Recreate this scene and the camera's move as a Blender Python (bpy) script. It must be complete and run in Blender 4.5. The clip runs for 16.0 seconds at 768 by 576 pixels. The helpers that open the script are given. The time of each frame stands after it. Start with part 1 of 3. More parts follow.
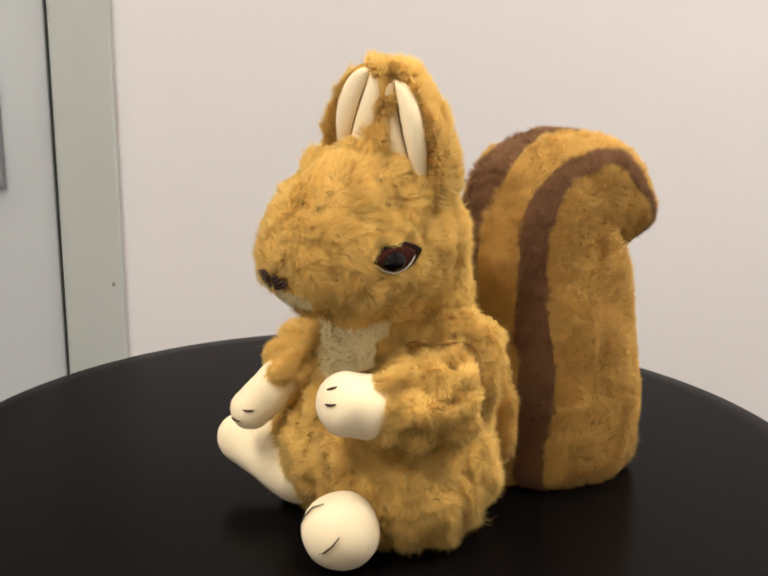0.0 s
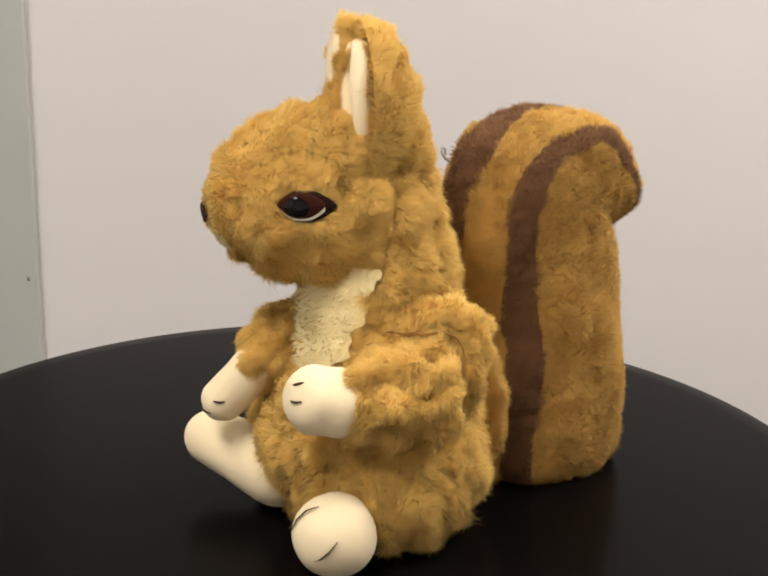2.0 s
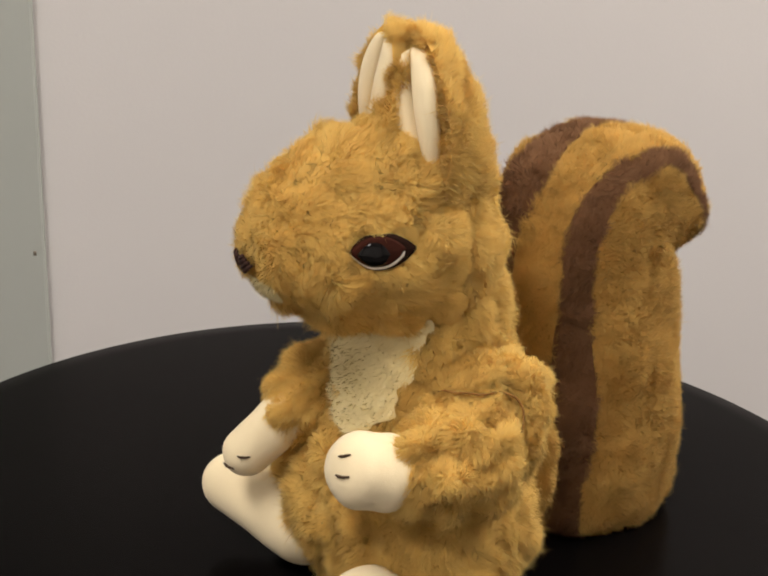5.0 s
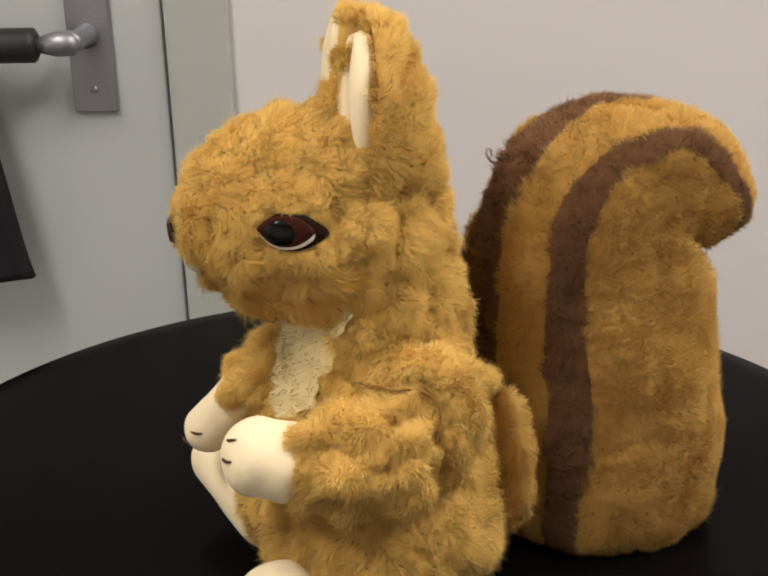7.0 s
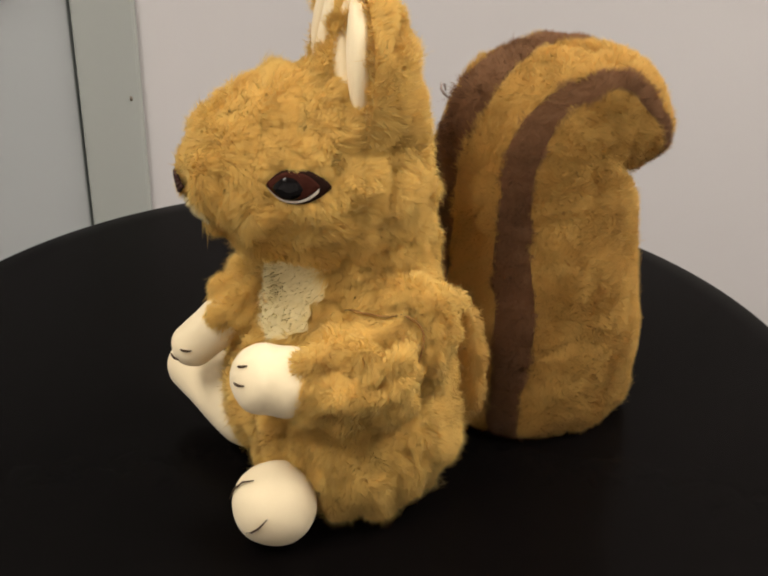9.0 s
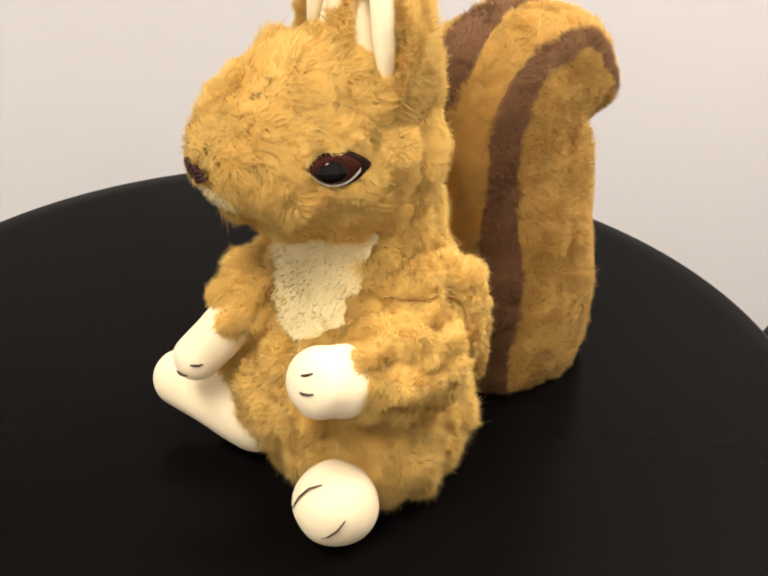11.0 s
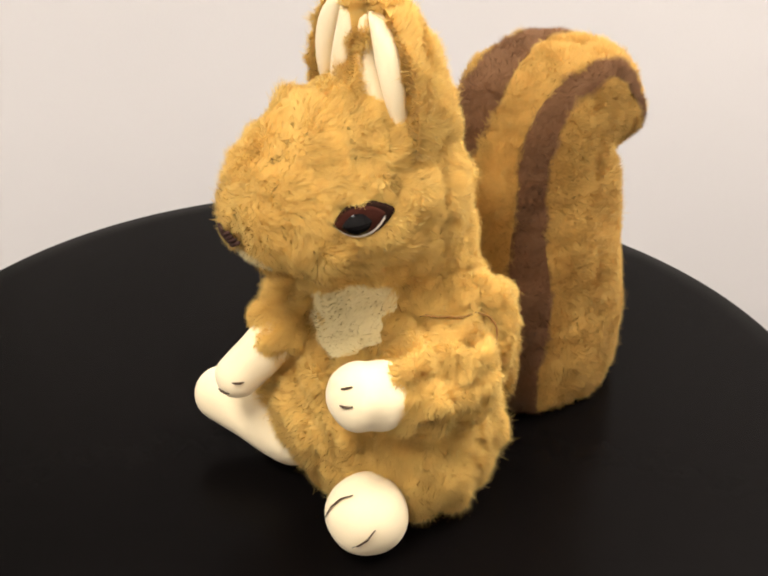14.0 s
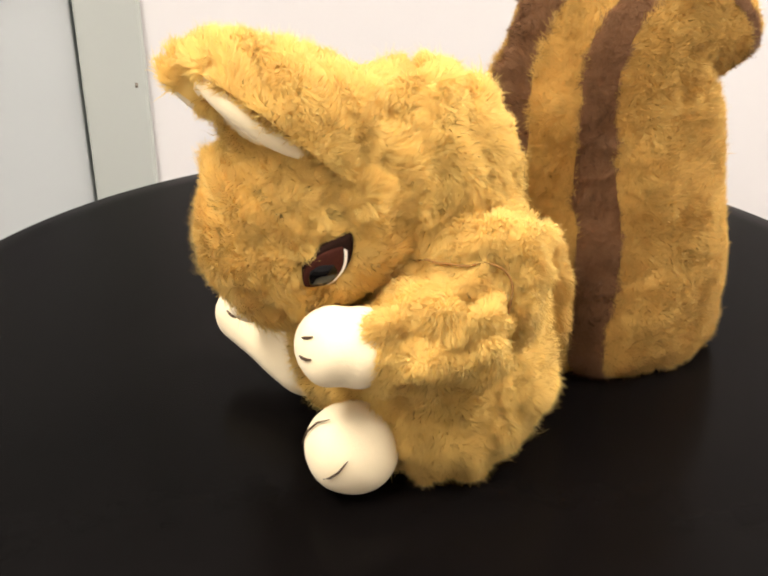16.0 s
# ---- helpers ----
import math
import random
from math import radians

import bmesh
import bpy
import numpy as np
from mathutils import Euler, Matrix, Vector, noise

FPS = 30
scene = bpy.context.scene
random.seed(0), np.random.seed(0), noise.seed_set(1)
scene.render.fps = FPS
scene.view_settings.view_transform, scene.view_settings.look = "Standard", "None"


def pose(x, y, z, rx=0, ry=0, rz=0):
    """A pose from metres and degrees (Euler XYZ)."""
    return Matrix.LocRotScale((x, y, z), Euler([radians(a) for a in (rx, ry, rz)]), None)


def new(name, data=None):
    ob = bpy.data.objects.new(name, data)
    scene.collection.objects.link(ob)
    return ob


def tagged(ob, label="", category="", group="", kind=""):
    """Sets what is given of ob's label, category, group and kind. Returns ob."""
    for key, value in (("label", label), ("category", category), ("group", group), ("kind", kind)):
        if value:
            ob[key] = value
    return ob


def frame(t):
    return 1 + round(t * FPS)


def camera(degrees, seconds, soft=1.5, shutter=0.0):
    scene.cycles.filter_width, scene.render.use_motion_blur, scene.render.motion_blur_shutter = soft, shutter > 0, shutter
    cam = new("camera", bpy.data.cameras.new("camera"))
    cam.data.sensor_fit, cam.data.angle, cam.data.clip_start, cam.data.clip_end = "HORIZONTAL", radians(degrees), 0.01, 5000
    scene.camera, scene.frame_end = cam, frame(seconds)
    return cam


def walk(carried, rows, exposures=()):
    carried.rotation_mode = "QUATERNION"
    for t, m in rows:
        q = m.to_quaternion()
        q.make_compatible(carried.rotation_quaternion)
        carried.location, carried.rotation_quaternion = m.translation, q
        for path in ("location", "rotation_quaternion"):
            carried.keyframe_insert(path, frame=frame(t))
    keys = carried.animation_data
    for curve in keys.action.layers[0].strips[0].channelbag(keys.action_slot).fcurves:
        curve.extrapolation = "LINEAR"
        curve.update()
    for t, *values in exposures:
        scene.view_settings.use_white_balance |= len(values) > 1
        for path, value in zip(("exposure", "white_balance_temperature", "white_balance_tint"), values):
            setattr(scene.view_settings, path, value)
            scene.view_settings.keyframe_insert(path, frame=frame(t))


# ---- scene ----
EXPOSURES = [(0.0, 0.12), (1.5, 0.04), (3.0, -0.16), (4.2, -0.27), (6.3, -0.25), (9.2, -0.25), (11.3, 0.48), (12.0, 0.38), (12.5, 0.34), (13.0, 0.38), (14.0, 0.45), (15.0, 0.55), (16.0, 0.72)]
TABLE_Z = 0.75


def stand(x, y, z, yaw, pitch, roll):
    """Camera pose: place over the table top, degrees right of +Y, up, and lean."""
    return pose(x, y, TABLE_Z + z, 90 + pitch, 0, -yaw) @ pose(0, 0, 0, 0, 0, roll)


cam = camera(36.87, 16.0, soft=2.1)
walk(cam, [
    (0, stand(-0.1803, -0.6317, 0.3194, 15.40, -14.60, 0.42)),
    (0.5, stand(-0.2124, -0.6382, 0.3016, 17.48, -14.30, 0.56)),
    (1, stand(-0.2156, -0.5970, 0.2955, 19.11, -14.20, 1.03)),
    (1.5, stand(-0.2277, -0.5721, 0.2980, 20.57, -14.51, 1.51)),
    (2, stand(-0.2246, -0.5720, 0.2999, 21.42, -14.62, 1.34)),
    (2.5, stand(-0.2380, -0.5634, 0.3035, 22.10, -15.02, 1.71)),
    (3, stand(-0.2539, -0.5453, 0.2953, 23.48, -14.72, 2.64)),
    (3.5, stand(-0.2831, -0.5274, 0.3189, 25.32, -15.33, 2.47)),
    (4, stand(-0.2879, -0.5089, 0.3281, 26.89, -16.55, 2.55)),
    (4.2, stand(-0.2825, -0.4999, 0.3410, 26.85, -17.35, 2.76)),
    (6.3, stand(-0.0753, -0.4867, 0.3356, 6.92, -19.07, 0.64)),
    (6.5, stand(-0.0608, -0.4979, 0.3462, 5.65, -19.58, 0.39)),
    (7, stand(-0.0103, -0.4982, 0.3446, 2.14, -20.41, -1.25)),
    (7.5, stand(-0.0236, -0.4682, 0.3514, 1.06, -22.57, -0.72)),
    (8, stand(-0.0491, -0.4868, 0.3734, 3.88, -24.20, 0.24)),
    (8.5, stand(-0.0584, -0.5296, 0.3977, 6.54, -25.74, 1.27)),
    (9, stand(-0.0778, -0.5315, 0.4099, 10.52, -28.33, 1.15)),
    (9.2, stand(-0.0951, -0.5179, 0.4083, 12.08, -28.88, 1.05)),
    (11.3, stand(-0.2729, -0.4308, 0.4197, 33.63, -29.67, 3.49)),
    (11.5, stand(-0.2814, -0.4149, 0.4123, 35.21, -28.37, 3.63)),
    (12, stand(-0.2865, -0.4121, 0.4412, 35.40, -29.26, 2.53)),
    (12.5, stand(-0.2835, -0.4509, 0.4384, 32.42, -28.41, 1.76)),
    (13, stand(-0.2643, -0.4688, 0.4587, 29.57, -30.06, 0.70)),
    (13.5, stand(-0.2644, -0.4709, 0.4518, 29.20, -29.52, 0.45)),
    (14, stand(-0.2588, -0.4819, 0.4258, 27.20, -28.89, 1.23)),
    (14.5, stand(-0.2148, -0.5074, 0.4013, 23.64, -27.12, 1.13)),
    (15, stand(-0.2117, -0.5345, 0.3723, 19.88, -26.19, -0.01)),
    (15.5, stand(-0.1734, -0.5200, 0.3565, 16.40, -26.77, -0.27)),
    (16, stand(-0.1185, -0.4959, 0.3302, 11.47, -26.51, -0.77)),
], exposures=EXPOSURES)

# ---- light ----
ROOM = pose(-0.124, 0.782, 0.0, 0, 0, -8.57)      # wall frame: x along the wall, y out of the room
world = bpy.data.worlds.new("world")
world.use_nodes = True
world.node_tree.nodes["Background"].inputs[0].default_value = (0.9, 0.95, 1.0, 1)
world.node_tree.nodes["Background"].inputs[1].default_value = 0.05
scene.world = world


def ceiling_lamp(x, y, power, sx, sy):
    data = bpy.data.lights.new("ceiling_lamp", "AREA")
    data.shape, data.size, data.size_y, data.energy = "RECTANGLE", sx, sy, power
    data.color = (1.0, 0.93, 0.845)
    ob = new("ceiling_lamp", data)
    ob.matrix_world = ROOM @ pose(x, y, 2.53)
    return ob


LAMPS = [(1.5, -0.8, 37.0), (-0.6, -1.45, 32.5)]
for lx, ly, power in LAMPS:
    ceiling_lamp(lx, ly, power, 0.55, 1.15)


# ---- materials ----
def material(name, color, rough=0.6, spec=0.4, metal=0.0, grain=0.0, grain_scale=80.0, bump=0.0, bump_scale=200.0,
             island=0.0, blotch=0.0, blotch_scale=20.0, sheen=0.0, coat=0.0, dark=None, through_light=0.0):
    m = bpy.data.materials.new(name)
    m.use_nodes = True
    nt = m.node_tree
    b = nt.nodes["Principled BSDF"]
    b.inputs["Roughness"].default_value = rough
    b.inputs["Specular IOR Level"].default_value = spec
    b.inputs["Metallic"].default_value = metal
    b.inputs["Sheen Weight"].default_value = sheen
    b.inputs["Coat Weight"].default_value = coat
    coord = nt.nodes.new("ShaderNodeTexCoord")
    value = None

    def add(socket, low, high):
        nonlocal value
        r = nt.nodes.new("ShaderNodeMapRange")
        r.inputs["To Min"].default_value, r.inputs["To Max"].default_value = low, high
        nt.links.new(socket, r.inputs["Value"])
        if value is None:
            value = r.outputs[0]
        else:
            k = nt.nodes.new("ShaderNodeMath")
            k.operation = "MULTIPLY"
            nt.links.new(value, k.inputs[0])
            nt.links.new(r.outputs[0], k.inputs[1])
            value = k.outputs[0]

    def field(scale, detail=3.0):
        n = nt.nodes.new("ShaderNodeTexNoise")
        n.inputs["Scale"].default_value, n.inputs["Detail"].default_value = scale, detail
        nt.links.new(coord.outputs["Object"], n.inputs["Vector"])
        return n.outputs[0]
    if grain:
        add(field(grain_scale), 1 - grain * 1.6, 1 + grain * 1.6)
    if blotch:
        add(field(blotch_scale, 2.0), 1 - blotch * 1.8, 1 + blotch * 1.8)
    if island:
        g = nt.nodes.new("ShaderNodeNewGeometry")
        add(g.outputs["Random Per Island"], 1 - island, 1 + island)
    if value is None:
        b.inputs["Base Color"].default_value = (*color, 1)
    else:
        mix = nt.nodes.new("ShaderNodeMix")
        mix.data_type = "RGBA"
        lo = dark or tuple(c * c ** 0.12 * 0.55 for c in color)
        mix.inputs["A"].default_value = (*lo, 1)
        mix.inputs["B"].default_value = (*color, 1)
        sc = nt.nodes.new("ShaderNodeMapRange")
        sc.inputs["From Min"].default_value, sc.inputs["From Max"].default_value = 0.45, 1.05
        nt.links.new(value, sc.inputs["Value"])
        nt.links.new(sc.outputs[0], mix.inputs["Factor"])
        nt.links.new(mix.outputs["Result"], b.inputs["Base Color"])
    if through_light:
        out = nt.nodes["Material Output"]
        tr = nt.nodes.new("ShaderNodeBsdfTranslucent")
        mx = nt.nodes.new("ShaderNodeMixShader")
        mx.inputs[0].default_value = through_light
        link = b.inputs["Base Color"].links
        if link:
            nt.links.new(link[0].from_socket, tr.inputs["Color"])
        else:
            tr.inputs["Color"].default_value = (*color, 1)
        nt.links.new(b.outputs[0], mx.inputs[1])
        nt.links.new(tr.outputs[0], mx.inputs[2])
        nt.links.new(mx.outputs[0], out.inputs["Surface"])
    if bump:
        bp = nt.nodes.new("ShaderNodeBump")
        bp.inputs["Strength"].default_value, bp.inputs["Distance"].default_value = bump, 0.001
        nt.links.new(field(bump_scale, 4.0), bp.inputs["Height"])
        nt.links.new(bp.outputs[0], b.inputs["Normal"])
    return m


FUR = dict(rough=0.85, spec=0.1, grain=0.08, grain_scale=140.0, blotch=0.12, blotch_scale=75.0, sheen=0.1)
GOLD = (0.97, 0.728, 0.255)
m_gold = material("golden_plush", GOLD, island=0.09, dark=(0.60, 0.345, 0.085), through_light=0.5, **FUR)
m_gold_tail = material("golden_tail_plush", (0.84, 0.575, 0.185), island=0.10, through_light=0.5, **FUR)
m_brown = material("brown_plush", (0.36, 0.195, 0.100), island=0.15, through_light=0.4, **FUR)
m_bib = material("cream_plush", (0.99, 0.86, 0.50), rough=0.9, spec=0.05, island=0.02, grain=0.03, grain_scale=200.0, dark=(0.93, 0.76, 0.38), through_light=0.1)
m_cream = material("cream_velveteen", (0.92, 0.78, 0.52), rough=0.9, spec=0.1, grain=0.05, grain_scale=900.0, blotch=0.05,
                   blotch_scale=60.0, bump=0.25, bump_scale=1500.0, sheen=0.2, dark=(0.80, 0.63, 0.36))
m_stitch = material("dark_thread", (0.075, 0.045, 0.026), rough=0.8, spec=0.2, grain=0.15, grain_scale=600.0)
# brown that stands in for the shadow in the arm fold
m_fold_shade = material("brown_fold_shade", (0.30, 0.155, 0.048), rough=0.95, spec=0.05, grain=0.2, grain_scale=500.0)
m_thread = material("grey_thread", (0.42, 0.36, 0.34), rough=0.9, spec=0.1, grain=0.2, grain_scale=900.0)
m_nose = material("brown_nose_thread", (0.045, 0.018, 0.012), rough=0.7, spec=0.25, grain=0.15, grain_scale=700.0)
m_outline = material("dark_brown_felt", (0.020, 0.009, 0.006), rough=0.9, spec=0.05, grain=0.15, grain_scale=700.0)
m_pupil = material("black_glass_eye", (0.004, 0.003, 0.003), rough=0.05, spec=0.28)
m_iris = material("brown_felt", (0.045, 0.013, 0.008), rough=0.85, spec=0.06, grain=0.15, grain_scale=700.0)
m_rim = material("white_felt", (0.82, 0.78, 0.7), rough=0.8, spec=0.2)
m_table = material("black_laminate", (0.0032, 0.0026, 0.0025), rough=0.24, spec=0.028, grain=0.12, grain_scale=60.0, bump=0.02,
                   bump_scale=900.0)
m_wall = material("white_wall_paint", (0.70, 0.675, 0.668), rough=0.85, spec=0.2, grain=0.015, grain_scale=4.0, blotch=0.02,
                  blotch_scale=1.6, bump=0.12, bump_scale=260.0, dark=(0.58, 0.555, 0.542))
m_ceiling = material("ceiling_paint", (0.82, 0.81, 0.79), rough=0.9, spec=0.2, grain=0.02, grain_scale=5.0)
m_floor = material("grey_carpet", (0.16, 0.155, 0.15), rough=0.95, spec=0.1, grain=0.15, grain_scale=300.0, bump=0.5, bump_scale=600.0)
m_door = material("pale_grey_gloss_paint", (0.49, 0.515, 0.515), rough=0.45, spec=0.4, grain=0.02, grain_scale=12.0, blotch=0.03,
                  blotch_scale=5.0, bump=0.05, bump_scale=150.0, dark=(0.34, 0.36, 0.365))
m_frame = material("grey_green_frame_paint", (0.43, 0.45, 0.42), rough=0.45, spec=0.4, grain=0.02, grain_scale=12.0, blotch=0.04,
                   blotch_scale=6.0, bump=0.05, bump_scale=150.0, dark=(0.38, 0.4, 0.36))
m_frame_chip = material("bare_wood_chip", (0.22, 0.18, 0.14), rough=0.8, grain=0.1)
m_gap_shade = material("painted_gap_shade", (0.03, 0.03, 0.028), rough=0.9, spec=0.1)
m_steel = material("brushed_steel", (0.36, 0.36, 0.39), rough=0.46, metal=1.0, grain=0.05, grain_scale=300.0)
m_grip = material("black_plastic", (0.018, 0.017, 0.018), rough=0.45, spec=0.4)
m_cloth = material("black_cloth", (0.016, 0.016, 0.018), rough=0.95, spec=0.15, grain=0.2, grain_scale=400.0, bump=0.5, bump_scale=700.0)
m_blue = material("blue_grey_upholstery", (0.125, 0.15, 0.225), rough=0.95, spec=0.15, grain=0.15, grain_scale=500.0, bump=0.4, bump_scale=900.0)
m_glow = bpy.data.materials.new("lit_diffuser")
m_glow.use_nodes = True
m_glow.node_tree.nodes["Principled BSDF"].inputs["Emission Color"].default_value = (1.0, 0.94, 0.86, 1)
m_glow.node_tree.nodes["Principled BSDF"].inputs["Emission Strength"].default_value = 3.0


# ---- building helpers ----
def mesh_object(name, me, mats, parent=None, label=""):
    for m in (mats if isinstance(mats, (list, tuple)) else [mats]):
        me.materials.append(m)
    ob = new(name, me)
    ob.parent = parent
    if label:
        tagged(ob, label)
    return ob


def part(name, bm, mat, parent=None, label="", smooth=True):
    me = bpy.data.meshes.new(name)
    bmesh.ops.recalc_face_normals(bm, faces=bm.faces)
    bm.to_mesh(me)
    bm.free()
    me.polygons.foreach_set("use_smooth", [smooth] * len(me.polygons))
    return mesh_object(name, me, mat, parent, label)


def box(x0, x1, y0, y1, z0, z1, bevel=0.0, seg=2):
    bm = bmesh.new()
    bmesh.ops.create_cube(bm, size=1.0, matrix=Matrix.Translation(((x0 + x1) / 2, (y0 + y1) / 2, (z0 + z1) / 2))
                          @ Matrix.Diagonal((x1 - x0, y1 - y0, z1 - z0, 1)))
    if bevel:
        bmesh.ops.bevel(bm, geom=bm.edges[:], offset=bevel, segments=seg, affect="EDGES", profile=0.5)
    return bm


def turned(profile, segments=64):
    """A solid of revolution from (radius, z) pairs."""
    bm = bmesh.new()
    rings = [[bm.verts.new((r * math.cos(2 * math.pi * k / segments), r * math.sin(2 * math.pi * k / segments), z))
              for k in range(segments)] for r, z in profile]
    for a, b in zip(rings, rings[1:]):
        for k in range(segments):
            bm.faces.new((a[k], a[(k + 1) % segments], b[(k + 1) % segments], b[k]))
    bm.faces.new(rings[0][::-1])
    bm.faces.new(rings[-1])
    return bm


def tube_mesh(points, radius, sides=8):
    """A bmesh thread through points (numpy rows)."""
    pts = [Vector(p) for p in points]
    bm = bmesh.new()
    rings = []
    for i, p in enumerate(pts):
        d = (pts[min(i + 1, len(pts) - 1)] - pts[max(i - 1, 0)]).normalized()
        a = d.orthogonal().normalized()
        b = d.cross(a)
        r = radius * (0.5 if i in (0, len(pts) - 1) else 1.0)
        rings.append([bm.verts.new(p + (a * math.cos(2 * math.pi * k / sides) + b * math.sin(2 * math.pi * k / sides)) * r)
                      for k in range(sides)])
    for a, b in zip(rings, rings[1:]):
        best = min(range(sides), key=lambda s: (a[0].co - b[s].co).length)
        for k in range(sides):
            bm.faces.new((a[k], a[(k + 1) % sides], b[(k + 1 + best) % sides], b[(k + best) % sides]))
    bm.faces.new(rings[0])
    bm.faces.new(rings[-1])
    return bm


rng = np.random.default_rng(7)


def unit(v):
    return v / np.maximum(np.linalg.norm(v, axis=-1, keepdims=True), 1e-9)


def waves(p, size, seed, n=9):
    """Smooth random field of three components over points p, with features of about that size."""
    g = np.random.default_rng(seed)
    k = unit(g.normal(size=(n, 3))) * (2 * np.pi / (size * g.uniform(0.7, 1.8, (n, 1))))
    s = np.sin(p @ k.T + g.uniform(0, 6.28, n))
    return s @ unit(g.normal(size=(n, 3))) * (1.6 / math.sqrt(n))


def ellipsoid(p, c, r, turn=None):
    q = p - np.array(c)
    if turn is not None:
        q = q @ turn
    r = np.array(r)
    k0 = np.linalg.norm(q / r, axis=1)
    k1 = np.linalg.norm(q / r ** 2, axis=1)
    return k0 * (k0 - 1) / np.maximum(k1, 1e-9)


def blend(a, b, k):
    h = np.clip(0.5 + 0.5 * (b - a) / k, 0, 1)
    return b * (1 - h) + a * h - k * h * (1 - h)


def capsule(p, a, b, ra, rb):
    a, b = np.array(a), np.array(b)
    t = np.clip(((p - a) @ (b - a)) / ((b - a) @ (b - a)), 0, 1)
    return np.linalg.norm(p - a - t[:, None] * (b - a), axis=1) - (ra + (rb - ra) * t)


_ball = bmesh.new()
bmesh.ops.create_icosphere(_ball, subdivisions=5, radius=1.0)
BALL_V = np.array([v.co[:] for v in _ball.verts])
BALL_F = np.array([[v.index for v in f.verts] for f in _ball.faces])
_ball.free()


def star(sdf, centre, reach=0.16, lump=0.0, lump_size=0.02, seed=1):
    """The surface of a star-shaped solid round centre, as vertices and triangles."""
    d = unit(BALL_V)
    lo, hi = np.zeros(len(d)), np.full(len(d), reach)
    for _ in range(26):
        mid = (lo + hi) / 2
        inside = sdf(np.array(centre) + d * mid[:, None]) < 0
        lo, hi = np.where(inside, mid, lo), np.where(inside, hi, mid)
    v = np.array(centre) + d * lo[:, None]
    if lump:
        v = v + d * (waves(v, lump_size, seed)[:, :1] * lump)
    return v, BALL_F


def vertex_normals(v, f):
    n = np.zeros_like(v)
    fn = np.cross(v[f[:, 1]] - v[f[:, 0]], v[f[:, 2]] - v[f[:, 0]])
    for k in range(3):
        np.add.at(n, f[:, k], fn)
    return unit(n)


def strands(v, f, density, length, comb, lean=0.9, clump=0.006, width=0.00020, wild=0.55, seed=3, bare=None, trim=None):
    """Fur on a triangle surface: bent, tapering strands, drawn together into tufts. density: strands per square millimetre."""
    g = np.random.default_rng(seed)
    a, b, c = v[f[:, 0]], v[f[:, 1]], v[f[:, 2]]
    area = np.linalg.norm(np.cross(b - a, c - a), axis=1) / 2
    count = int(area.sum() * 1e6 * density)
    pick = np.searchsorted(np.cumsum(area) / area.sum(), g.random(count)).clip(0, len(f) - 1)
    s, t = g.random(count), g.random(count)
    flip = s + t > 1
    s, t = np.where(flip, 1 - s, s)[:, None], np.where(flip, 1 - t, t)[:, None]
    p = a[pick] + s * (b - a)[pick] + t * (c - a)[pick]
    vn = vertex_normals(v, f)
    n = unit(vn[f[pick, 0]] * (1 - s - t) + vn[f[pick, 1]] * s + vn[f[pick, 2]] * t)
    if bare is not None:
        keep = ~bare(p)
        p, n, count = p[keep], n[keep], int(keep.sum())
    flow = comb(p) if callable(comb) else np.array(comb)[None, :].repeat(count, 0)
    flow = unit(flow + waves(p, 0.03, seed + 5) * 0.7 + waves(p, 0.011, seed + 6) * 0.75)
    flow = unit(flow - n * (flow * n).sum(1, keepdims=True))
    jit = g.normal(size=(count, 3)) * wild
    size = length * (1 + 0.42 * waves(p, 0.016, seed + 7)[:, :1]) * g.uniform(0.65, 1.2, (count, 1))
    size = np.where(g.random((count, 1)) < 0.03, size * 1.45, size)
    if trim is not None:
        size = size * trim(p)[:, None]
    d1 = unit(n + flow * lean * 0.55 + jit * 0.7)
    d2 = unit(n * 0.55 + flow * lean + jit)
    mid = p + d1 * size * 0.5
    tip = mid + d2 * size * 0.55
    if clump:
        cell = np.floor((p + waves(p, clump * 2.5, seed + 8) * clump * 0.5) / clump).astype(np.int64)
        key = cell[:, 0] * 73856093 ^ cell[:, 1] * 19349663 ^ cell[:, 2] * 83492791
        _, inv = np.unique(key, return_inverse=True)
        num = np.bincount(inv)[:, None]
        centre = np.stack([np.bincount(inv, tip[:, k]) for k in range(3)], 1) / num
        pull = g.uniform(0.08, 0.46, (count, 1))
        tip = tip + (centre[inv] - tip) * pull
        mid = mid + (centre[inv] - mid) * pull * 0.35 * 0.5
    side = unit(np.cross(n, d1) + 0.28 * g.normal(size=(count, 3))) * -width
    root = p - n * 0.0006
    turned = (np.cross(side, mid - root) * n).sum(1, keepdims=True) < 0
    side = np.where(turned, -side, side)
    verts = np.stack([root - side, root + side, mid + side * 0.8, mid - side * 0.8, tip], 1).reshape(-1, 3)
    lie = np.cross(side, tip - root)
    lie = unit(np.where((lie * n).sum(1, keepdims=True) < 0, -lie, lie))
    soft_n = unit(n * 1.0 + lie * 0.35 + 0.08 * g.normal(size=(count, 3)))
    return verts, count, soft_n.repeat(5, 0)


